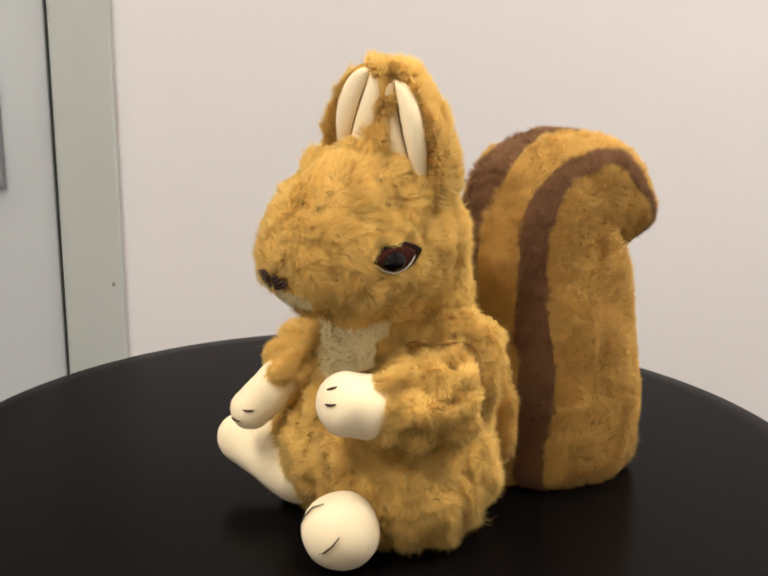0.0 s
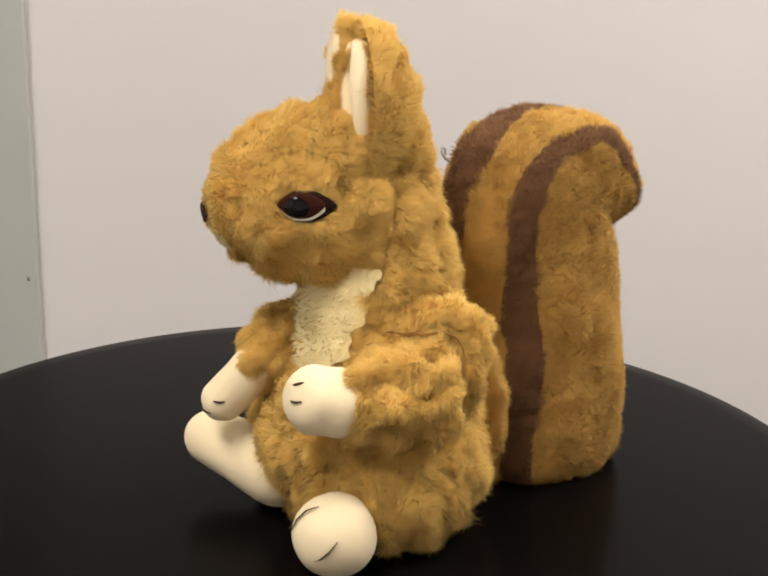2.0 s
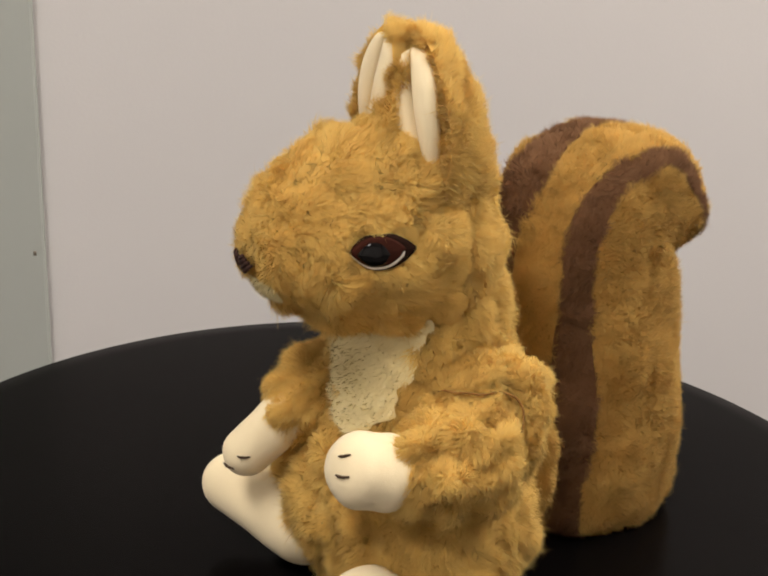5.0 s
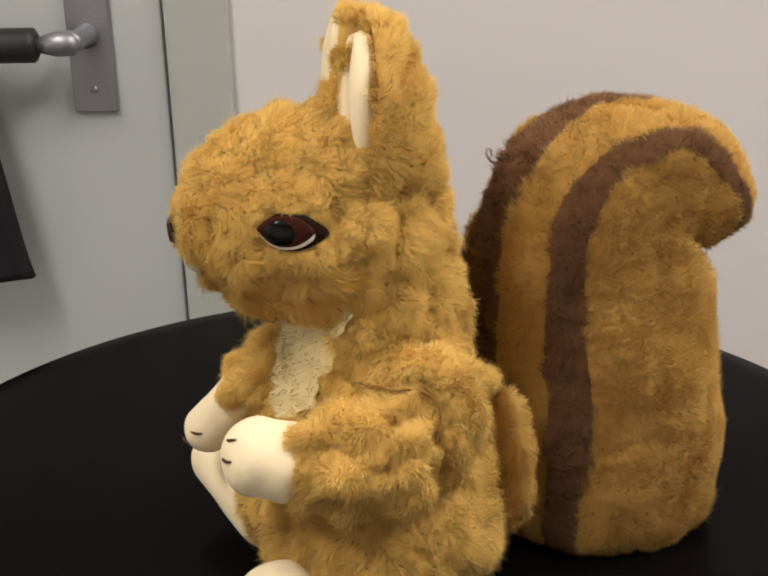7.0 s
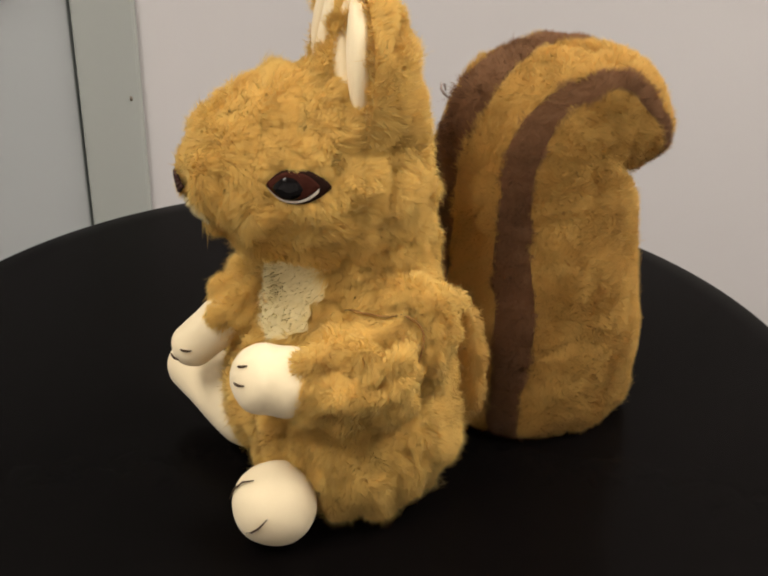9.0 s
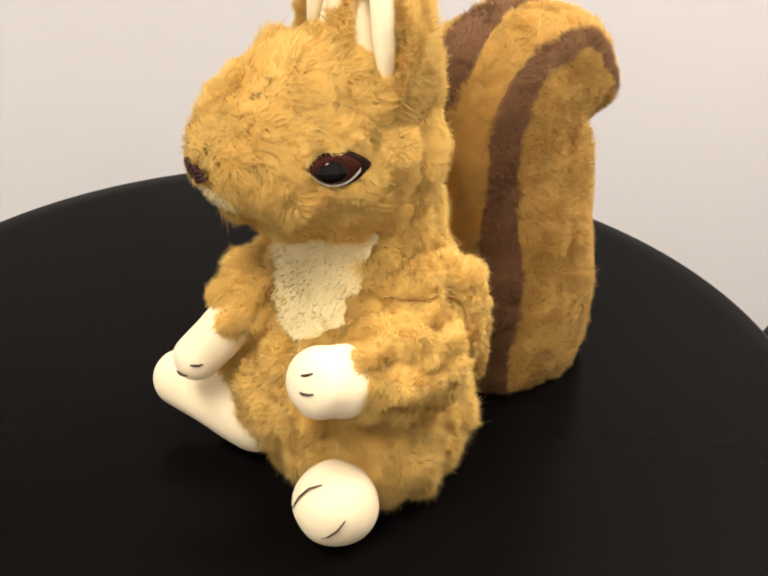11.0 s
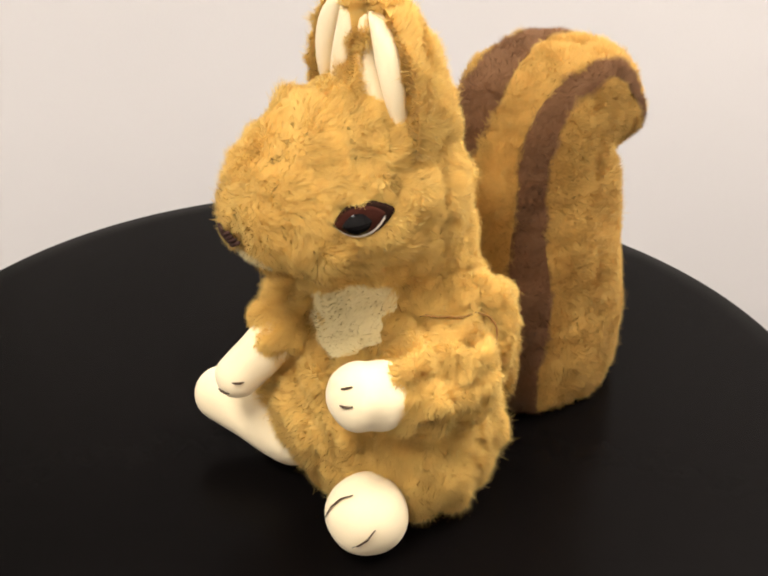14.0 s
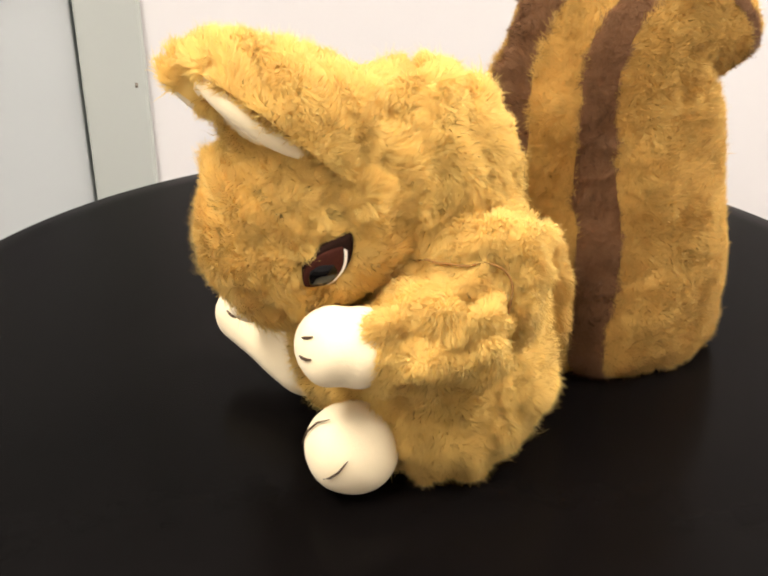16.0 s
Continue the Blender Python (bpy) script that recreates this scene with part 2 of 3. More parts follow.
def furry(name, v, f, mats, parent, label="", origin=(0, 0, 0), fur=None, slot=None):
    """One mesh: a smooth hide and the strands on it. fur: keywords of strands()."""
    o = np.array(origin)
    me = bpy.data.meshes.new(name)
    sv, count, sn = strands(v, f, **fur) if fur else (np.zeros((0, 3)), 0, np.zeros((0, 3)))
    allv = np.concatenate([v, sv]) - o
    base = len(v) + 5 * np.arange(count)[:, None]
    loops = np.concatenate([f.ravel(), (base + np.array([[0, 1, 2, 3, 3, 2, 4]])).ravel()]).astype(np.int32)
    sizes = np.concatenate([np.full(len(f), 3), np.tile([4, 3], count)]).astype(np.int32)
    starts = np.concatenate([[0], np.cumsum(sizes)[:-1]]).astype(np.int32)
    me.vertices.add(len(allv))
    me.vertices.foreach_set("co", allv.astype(np.float32).ravel())
    me.loops.add(len(loops))
    me.loops.foreach_set("vertex_index", loops)
    me.polygons.add(len(sizes))
    me.polygons.foreach_set("loop_start", starts)
    me.polygons.foreach_set("use_smooth", np.ones(len(sizes), bool))
    me.update(calc_edges=True)
    if count:
        # the strands share the nap's soft normals
        att = me.attributes.new("custom_normal", "FLOAT_VECTOR", "POINT")
        att.data.foreach_set("vector", np.concatenate([vertex_normals(v, f), sn]).astype(np.float32).ravel())
    return mesh_object(name, me, mats, parent, label)


def patch(rows):
    """Vertices and triangles of a grid of points."""
    n, m = len(rows), len(rows[0])
    v = np.array(rows).reshape(-1, 3)
    i = np.arange(n * m).reshape(n, m)
    a, b, c, d = i[:-1, :-1].ravel(), i[:-1, 1:].ravel(), i[1:, 1:].ravel(), i[1:, :-1].ravel()
    return v, np.concatenate([np.stack([a, b, c], 1), np.stack([a, c, d], 1)])


# ---- room ----
def room():
    def put(ob):
        ob.matrix_world = ROOM
        return ob
    x0, x1, y0, top = -1.75, 2.1, -3.0, 2.6
    gap, door_w, door_h = -0.0725, 0.83, 2.04
    wall = tagged(put(part("wall_north", box(0.0, x1, 0.0, 0.12, 0, top), m_wall, smooth=False)),
                  "plain white painted wall beside the door", "wall", kind="structure")
    tagged(put(part("wall_over_door", box(gap - door_w - 0.075, -0.0005, 0.0, 0.12, door_h + 0.075, top), m_wall, smooth=False)),
           "white painted wall over the door", "wall", kind="structure")
    tagged(put(part("wall_beside_door", box(x0, gap - door_w - 0.0755, 0.0, 0.12, 0, top), m_wall, smooth=False)),
           "white painted wall on the hinge side of the door", "wall", kind="structure")
    tagged(put(part("wall_west", box(x0 - 0.12, x0, y0, 0.12, 0, top), m_wall, smooth=False)), "white painted side wall", "wall", kind="structure")
    tagged(put(part("wall_east", box(x1, x1 + 0.12, y0, 0.12, 0, top), m_wall, smooth=False)), "white painted side wall", "wall", kind="structure")
    tagged(put(part("wall_south", box(x0, x1, y0 - 0.12, y0, 0, top), m_wall, smooth=False)), "white painted back wall", "wall", kind="structure")
    tagged(put(part("floor", box(x0, x1, y0, 0.12, -0.1, 0.0), m_floor, smooth=False)), "grey carpet floor", "floor", kind="structure")
    tagged(put(part("ceiling", box(x0, x1, y0, 0.12, top, top + 0.1), m_ceiling, smooth=False)), "white painted ceiling", "ceiling", kind="structure")
    # door frame: two jambs and a head, and the closed leaf behind a dark gap
    frame_ob = tagged(put(part("door_frame_1", box(gap + 0.002, 0.0, -0.012, 0.10, 0, door_h + 0.004, 0.003), m_frame, smooth=False)),
                      "grey-green painted wooden door frame, chipped at one spot", "door frame", kind="structure")
    part("jamb", box(gap - door_w - 0.073, gap - door_w - 0.002, -0.012, 0.10, 0, door_h + 0.004, 0.003), m_frame, frame_ob, smooth=False)
    part("head", box(gap - door_w - 0.073, 0.0, -0.0115, 0.10, door_h + 0.005, door_h + 0.074, 0.003), m_frame, frame_ob, smooth=False)
    # near-black sheet behind the leaf; its colour supplies the shade in the gap
    part("gap_shade_sheet", box(gap - door_w, gap + 0.0015, 0.05, 0.10, 0.0, door_h, 0), m_gap_shade, frame_ob, "near-black sheet behind the door, painted as the shade in the gap", smooth=False)
    bm = box(-0.0015, 0.0015, -0.0128, -0.0115, -0.002, 0.003)
    part("chip", bm, m_frame_chip, frame_ob, "dark chip in the paint").location = (-0.011, 0, 0.716)
    leaf = tagged(put(part("door_1", box(gap - door_w + 0.003, gap - 0.0025, -0.004, 0.036, 0.008, door_h - 0.003, 0.002), m_door, smooth=False)),
                  "closed pale grey painted door with a steel handle", "door", kind="structure")
    plate = part("handle_plate", box(-0.181, -0.131, -0.011, -0.004, TABLE_Z + 0.085, TABLE_Z + 0.262, 0.002), m_steel, leaf, "brushed steel back plate", smooth=False)
    for dz in (0.111, 0.238):
        bm = turned([(0.0042, 0), (0.0042, 0.0012), (0.003, 0.0024), (0.0012, 0.0027)], 20)
        s = part("screw", bm, m_steel, plate)
        s.matrix_local = pose(-0.156, -0.011, TABLE_Z + dz, 90)
    neck = turned([(0.0135, 0), (0.0135, 0.006), (0.011, 0.010), (0.011, 0.045), (0.0105, 0.05)], 32)
    part("spindle", neck, m_steel, plate).matrix_local = pose(-0.158, -0.011, TABLE_Z + 0.170, 90)
    bm = tube_mesh([(-0.150, -0.055, TABLE_Z + 0.170), (-0.158, -0.057, TABLE_Z + 0.169), (-0.175, -0.058, TABLE_Z + 0.168), (-0.200, -0.058, TABLE_Z + 0.167)], 0.0135, 20)
    part("lever", bm, m_steel, plate)
    bm = tube_mesh([(-0.194, -0.058, TABLE_Z + 0.167), (-0.200, -0.058, TABLE_Z + 0.167), (-0.27, -0.058, TABLE_Z + 0.166), (-0.34, -0.057, TABLE_Z + 0.165), (-0.352, -0.054, TABLE_Z + 0.165)], 0.0185, 20)
    part("grip", bm, m_grip, plate, "black plastic grip sleeve")
    # black cloth bag hung over the lever
    bm = bmesh.new()
    nz, nx = 26, 16
    grid = {}
    for side in (0, 1):
        for i in range(nz + 1):
            t = i / nz
            right = -0.283 + 0.042 * t ** 0.6 + 0.006 * t ** 8
            left = -0.345 - 0.10 * t ** 0.7 - 0.004 * math.sin(7 * t + 1)
            for k in range(nx + 1):
                s = k / nx
                x = left + (right - left) * s
                thick = 0.022 * math.sin(math.pi * min(max(s, 0.02), 0.98)) ** 0.5 * (0.5 + 0.5 * t)
                fold = 0.006 * math.sin(s * 13 + t * 2) * t
                y = -0.058 + (-thick if side == 0 else thick) * 0.9 + fold
                z = TABLE_Z + 0.150 - 0.243 * t + 0.006 * math.sin(5 * s + 0.5) * t
                grid[side, i, k] = bm.verts.new((x, y, z))
    for i in range(nz):
        for k in range(nx):
            bm.faces.new([grid[0, i, k], grid[0, i + 1, k], grid[0, i + 1, k + 1], grid[0, i, k + 1]])
            bm.faces.new([grid[1, i, k], grid[1, i, k + 1], grid[1, i + 1, k + 1], grid[1, i + 1, k]])
    rim = [(0, k) for k in range(nx + 1)] + [(i, nx) for i in range(1, nz + 1)] + [(nz, k) for k in range(nx - 1, -1, -1)] + [(i, 0) for i in range(nz - 1, 0, -1)]
    for (i, k), (i2, k2) in zip(rim, rim[1:] + rim[:1]):
        bm.faces.new([grid[0, i, k], grid[0, i2, k2], grid[1, i2, k2], grid[1, i, k]])
    bag = tagged(put(part("cloth_bag", bm, m_cloth)), "black cloth bag hanging from the door handle", "bag")
    bm = tube_mesh([(-0.33, -0.042, TABLE_Z + 0.145), (-0.33, -0.037, TABLE_Z + 0.172), (-0.33, -0.057, TABLE_Z + 0.186), (-0.33, -0.077, TABLE_Z + 0.172), (-0.33, -0.072, TABLE_Z + 0.145)], 0.004, 8)
    part("strap", bm, m_cloth, bag)
    # ceiling lights
    for lx, ly, _ in LAMPS:
        fix = tagged(new("ceiling_light"), "white ceiling light with a lit frosted diffuser", "ceiling light", group="ceiling lights")
        fix.matrix_world = ROOM @ pose(lx, ly, 2.6)
        part("frame", box(-0.31, 0.31, -0.61, 0.61, -0.05, 0.0, 0.006), m_ceiling, fix, smooth=False)
        part("diffuser", box(-0.29, 0.29, -0.59, 0.59, -0.056, -0.051), m_glow, fix, "glowing frosted diffuser", smooth=False)


room()


# ---- table ----
def table():
    r = 0.3178
    root = tagged(new("round_table"), "round black laminate cafe table on a single pedestal", "table")
    root.location = (0.0089, 0.0915, 0)
    z = TABLE_Z
    prof = [(r - 0.006, z - 0.028), (r - 0.002, z - 0.027), (r, z - 0.024), (r, z - 0.004), (r - 0.0012, z - 0.0012), (r - 0.004, z), (r - 0.02, z), (0.15, z), (0.004, z)]
    part("tabletop", turned(prof, 160), m_table, root, "glossy black table top", smooth=True)
    part("pedestal", turned([(0.035, 0.03), (0.034, 0.10), (0.034, z - 0.05), (0.09, z - 0.04), (0.09, z - 0.0285)], 48), m_grip, root)
    part("foot_plate", turned([(0.21, 0.0), (0.212, 0.006), (0.205, 0.014), (0.06, 0.03), (0.04, 0.0305)], 64), m_grip, root)


table()


# ---- chair beyond the table ----
def office_chair():
    root = tagged(new("office_chair"), "blue-grey upholstered chair with dark edging behind the table", "chair")
    root.matrix_world = pose(0.575, 0.004, -0.0, 0, 0, -90)
    outline = [(-0.19, 0.34), (-0.20, 0.42)]
    for side in (-1, 1):
        for k in range(9):
            a = math.radians(180 - 90 * k / 8 if side < 0 else 90 - 90 * k / 8)
            outline.append((side * 0.145 + 0.055 * math.cos(a), 0.535 + 0.055 * math.sin(a)))
    outline += [(0.20, 0.42), (0.19, 0.34)]
    bm = bmesh.new()
    rings = [[bm.verts.new((x * k, y, 0.46 + (z - 0.46) * k)) for x, z in outline] for y, k in ((-0.022, 0.9), (-0.016, 0.98), (0.0, 1.0), (0.016, 0.98), (0.022, 0.9))]
    n = len(outline)
    for p, q in zip(rings, rings[1:]):
        for k in range(n):
            bm.faces.new((p[k], p[(k + 1) % n], q[(k + 1) % n], q[k]))
    bm.faces.new(rings[0])
    bm.faces.new(rings[-1][::-1])
    part("backrest", bm, m_blue, root, "blue-grey fabric backrest")
    part("edging", tube_mesh([(x, 0.0, z) for x, z in outline], 0.0085), m_grip, root, "dark piping round the backrest")
    part("seat", box(-0.21, 0.21, -0.36, -0.03, 0.38, 0.44, 0.025, 3), m_blue, root)
    for sx in (-1, 1):
        for y in (-0.32, 0.0):
            part("leg", tube_mesh([(sx * 0.18, y, 0.0), (sx * 0.18, y, 0.2), (sx * 0.175, y, 0.40)], 0.011, 12), m_grip, root)


office_chair()


# ---- plush squirrel ----
squirrel = tagged(new("toy_squirrel"), "golden plush toy squirrel with a striped tail sitting on the table", "toy")
squirrel.location = (0, 0, TABLE_Z)
FWD, LAT = np.array([-0.96, -0.28, 0.0]), np.array([0.28, -0.96, 0.0])
UP = np.array([0.0, 0.0, 1.0])
HF, HN = np.array([-0.974, 0.225, 0.0]), np.array([-0.225, -0.974, 0.0])
AXIS = -0.015
HIP = np.array([0.0210, 0.0006, 0.0196])
NECK = np.array([0.0273, 0.0052, 0.1484])


def B(f, n, z):
    """Body space: forward, towards the near side, up."""
    return FWD * f + LAT * n + UP * z


def H(u, v, z):
    """Head space at rest."""
    return HF * u + HN * v + UP * z


BODY_TURN = np.stack([FWD, LAT, UP], 1)
HEAD_TURN = np.stack([HF, HN, UP], 1)


# creases where the near arm is sewn on and folds, in body space
SEAMS = [((0.020, 0.030, 0.138), (-0.012, 0.034, 0.135)), ((-0.012, 0.034, 0.135), (-0.040, 0.030, 0.122)),
         ((-0.043, 0.032, 0.120), (-0.046, 0.042, 0.084)), ((-0.046, 0.042, 0.084), (-0.030, 0.056, 0.066)), ((-0.030, 0.056, 0.066), (0.010, 0.058, 0.066))]


ARM_SEAM = [((0.022, 0.030, 0.125), (0.008, 0.046, 0.127)), ((0.008, 0.046, 0.127), (-0.004, 0.052, 0.126)), ((-0.004, 0.052, 0.126), (-0.010, 0.058, 0.121)),
            ((-0.010, 0.058, 0.121), (-0.011, 0.061, 0.110)), ((-0.011, 0.061, 0.110), (-0.005, 0.064, 0.092))]


def seam_distance(p, seams):
    return np.min([capsule(p, B(*a), B(*b), 0.0, 0.0) for a, b in seams], axis=0)


def seam_trim(p, seams):
    """The nap is short along a seam."""
    return np.clip((seam_distance(p, seams) - 0.004) / 0.006, 0.45, 1.0)


def toy_body():
    def sdf(p):
        d = ellipsoid(p, B(-0.004, AXIS, 0.048), (0.060, 0.065, 0.056), BODY_TURN)
        d = blend(d, ellipsoid(p, B(-0.008, AXIS, 0.105), (0.044, 0.050, 0.056), BODY_TURN), 0.025)
        d = blend(d, ellipsoid(p, B(-0.010, AXIS, 0.150), (0.037, 0.037, 0.040), BODY_TURN), 0.02)
        d = blend(d, ellipsoid(p, B(0.005, AXIS + 0.041, 0.036), (0.038, 0.031, 0.035), BODY_TURN), 0.012)
        d = blend(d, ellipsoid(p, B(0.004, AXIS - 0.045, 0.036), (0.040, 0.032, 0.035), BODY_TURN), 0.012)
        d = blend(d, ellipsoid(p, B(-0.012, AXIS, 0.024), (0.057, 0.058, 0.029), BODY_TURN), 0.014)
        d = -blend(-d, seam_distance(p, SEAMS) - 0.0075, 0.003)
        d = -blend(-d, seam_distance(p, ARM_SEAM) - 0.0095, 0.003)
        return np.maximum(d, 0.002 - p[:, 2])

    def bib_half(t):
        return 0.034 * (1 - 0.5 * t) * np.maximum(1 - t ** 6, 0) ** 0.5 + 0.0022 * np.sin(19 * t) + 0.0013 * np.sin(43 * t)

    def bare_cloth(p):
        r = p - B(-0.012, AXIS, 0)
        t = (0.156 - p[:, 2]) / 0.062
        a = np.arctan2(r @ LAT, r @ FWD)
        return (t > -0.05) & (t < 1.0) & (np.abs(a - 0.08) < bib_half(np.clip(t, 0, 1)) / 0.045)

    v, f = star(sdf, B(-0.004, AXIS, 0.075), lump=0.0038, lump_size=0.016, seed=11)
    v[:, 2] = np.maximum(v[:, 2], 0.002)
    body = furry("body", v, f, m_gold, squirrel, "plump golden plush body", HIP,
                 dict(density=5.2, length=0.0076, comb=lambda p: FWD * -0.25 - UP * 0.9, clump=0.0085, seed=21, bare=bare_cloth, trim=lambda p: seam_trim(p, SEAMS + ARM_SEAM)))
    body.location = HIP

    # cream bib, laid just over the chest
    rows = []
    for i in range(30):
        t = i / 29
        z = 0.156 - 0.062 * t
        half = float(bib_half(t))
        row = []
        for k in range(25):
            a = 0.08 + (k / 24 * 2 - 1) * half / 0.045
            d = FWD * math.cos(a) + LAT * math.sin(a)
            c = B(-0.012, AXIS, z)
            lo, hi = 0.0, 0.1
            for _ in range(22):
                m = (lo + hi) / 2
                if sdf((c + d * m)[None])[0] < 0:
                    lo = m
                else:
                    hi = m
            row.append(c + d * (lo + 0.0034))
        rows.append(row)
    bv, bf = patch(rows)
    if vertex_normals(bv, bf).mean(0) @ FWD < 0:
        bf = bf[:, ::-1]
    furry("bib", bv, bf, m_bib, body, "cream plush bib", HIP,
          dict(density=1.6, length=0.0034, comb=-UP, clump=0.004, lean=0.8, seed=22))

    # thin brown tube that draws the fold's shadow along the top of the near arm
    path = [B(*ARM_SEAM[0][0])] + [B(*b) for _, b in ARM_SEAM]
    axis = B(-0.004, AXIS, 0.10)
    smooth = []
    for i in range(len(path) - 1):
        p0, p1, p2, p3 = path[max(i - 1, 0)], path[i], path[i + 1], path[min(i + 2, len(path) - 1)]
        for t in np.linspace(0, 1, 5)[:-1]:
            q = 0.5 * (2 * p1 + (p2 - p0) * t + (2 * p0 - 5 * p1 + 4 * p2 - p3) * t ** 2 + (3 * p1 - p0 - 3 * p2 + p3) * t ** 3)
            smooth.append(q - unit(q - axis) * 0.0050 + waves(q[None], 0.012, 44)[0] * 0.0009 - HIP)
    part("fold_shade", tube_mesh(smooth, 0.0006), m_fold_shade, body, "thin brown line standing in for the fold shadow of the arm")

    # arms: furry sleeves with cream paws
    for side, shoulder, elbow, wrist, ra, rw in (
            ("near", B(-0.014, 0.028, 0.110), B(0.008, 0.038, 0.090), B(0.035, 0.037, 0.092), 0.029, 0.0218),
            ("far", B(-0.002, -0.044, 0.110), B(0.022, -0.051, 0.097), B(0.044, -0.051, 0.093), 0.023, 0.0165)):
        def arm_sdf(p, a=shoulder, b=elbow, c=wrist, ra=ra, rw=rw):
            d = blend(capsule(p, a, b, ra, (ra + rw) / 2), capsule(p, b, c, (ra + rw) / 2, rw), 0.008)
            return -blend(-d, seam_distance(p, ARM_SEAM) - 0.0070, 0.002)
        v, f = star(arm_sdf, elbow, lump=0.0036, lump_size=0.014, seed=31)
        furry("arm", v, f, m_gold, body, "", HIP,
              dict(density=5.2, length=0.0062, comb=unit(wrist - shoulder) - UP * 0.5, clump=0.0075, seed=33 if side == "near" else 34, trim=lambda p: seam_trim(p, ARM_SEAM)))
    paws = ((B(0.055, 0.0325, 0.0940), B(0.063, 0.029, 0.0958), 0.0184, 0.0182),
            (B(0.049, -0.050, 0.091), B(0.067, -0.062, 0.0695), 0.0138, 0.0128))
    marks = (((0.0785, 0.0315, 0.1085), (0.0795, 0.0340, 0.0995)), ((0.0765, -0.0505, 0.0725), (0.0785, -0.0600, 0.0655)))
    for (a, b, ra, rb), spots in zip(paws, marks):
        v, f = star(lambda p: capsule(p, a, b, ra, rb), (a + b) / 2, lump=0.0005, lump_size=0.02, seed=41)
        furry("paw", v, f, m_cream, body, "cream velveteen paw", HIP)
        for spot in spots:
            pts = []
            for t in (-1, -0.4, 0.3, 1):
                d = unit(B(*spot) + (FWD * -0.7 + LAT * 0.6) * (0.0042 * t) + UP * (0.0006 * t * t) - b)
                pts.append(b + d * (rb + 0.0009) - HIP)
            part("claw_stitch", tube_mesh(pts, 0.0007), m_stitch, body, "dark thread claw mark")
    return body


def toy_feet():
    near_c, far_a, far_b = np.array([-0.0445, -0.0503, 0.0220]), np.array([-0.081, 0.073, 0.034]), np.array([-0.051, 0.033, 0.0255])
    v, f = star(lambda p: ellipsoid(p, near_c, (0.0226, 0.0226, 0.0220)), near_c,
                lump=0.0004, seed=51)
    v[:, 2] = np.maximum(v[:, 2], 0.0006)
    near = furry("foot", v, f, m_cream, squirrel, "cream velveteen foot with claw stitches")
    v, f = star(lambda p: capsule(p, far_a, far_b, 0.0168, 0.0218), (far_a + far_b) / 2, lump=0.0005, seed=52)
    v[:, 2] = np.maximum(v[:, 2], 0.0006)
    far = furry("foot", v, f, m_cream, squirrel, "cream velveteen foot resting on its heel")

    def on(c, r, pts):
        return [c + unit(np.array(p) + (-0.0035, -0.002, -0.0005) - c) * r for p in pts]
    part("claw_stitch", tube_mesh(on(near_c, 0.0236, [(-0.060, -0.046, 0.025), (-0.0585, -0.048, 0.032), (-0.055, -0.050, 0.037), (-0.050, -0.053, 0.039)]), 0.00055), m_stitch, near, "dark thread claw mark")
    part("claw_stitch", tube_mesh(on(near_c, 0.0236, [(-0.0535, -0.061, 0.0190), (-0.0510, -0.062, 0.0206), (-0.0480, -0.063, 0.0235), (-0.0450, -0.0635, 0.0275)]), 0.00055), m_stitch, near, "dark thread claw mark")
    part("claw_stitch", tube_mesh([(-0.0915, 0.0665, 0.0425), (-0.0935, 0.068, 0.0385), (-0.0950, 0.0690, 0.0345)], 0.0008), m_stitch, far, "dark thread claw mark")


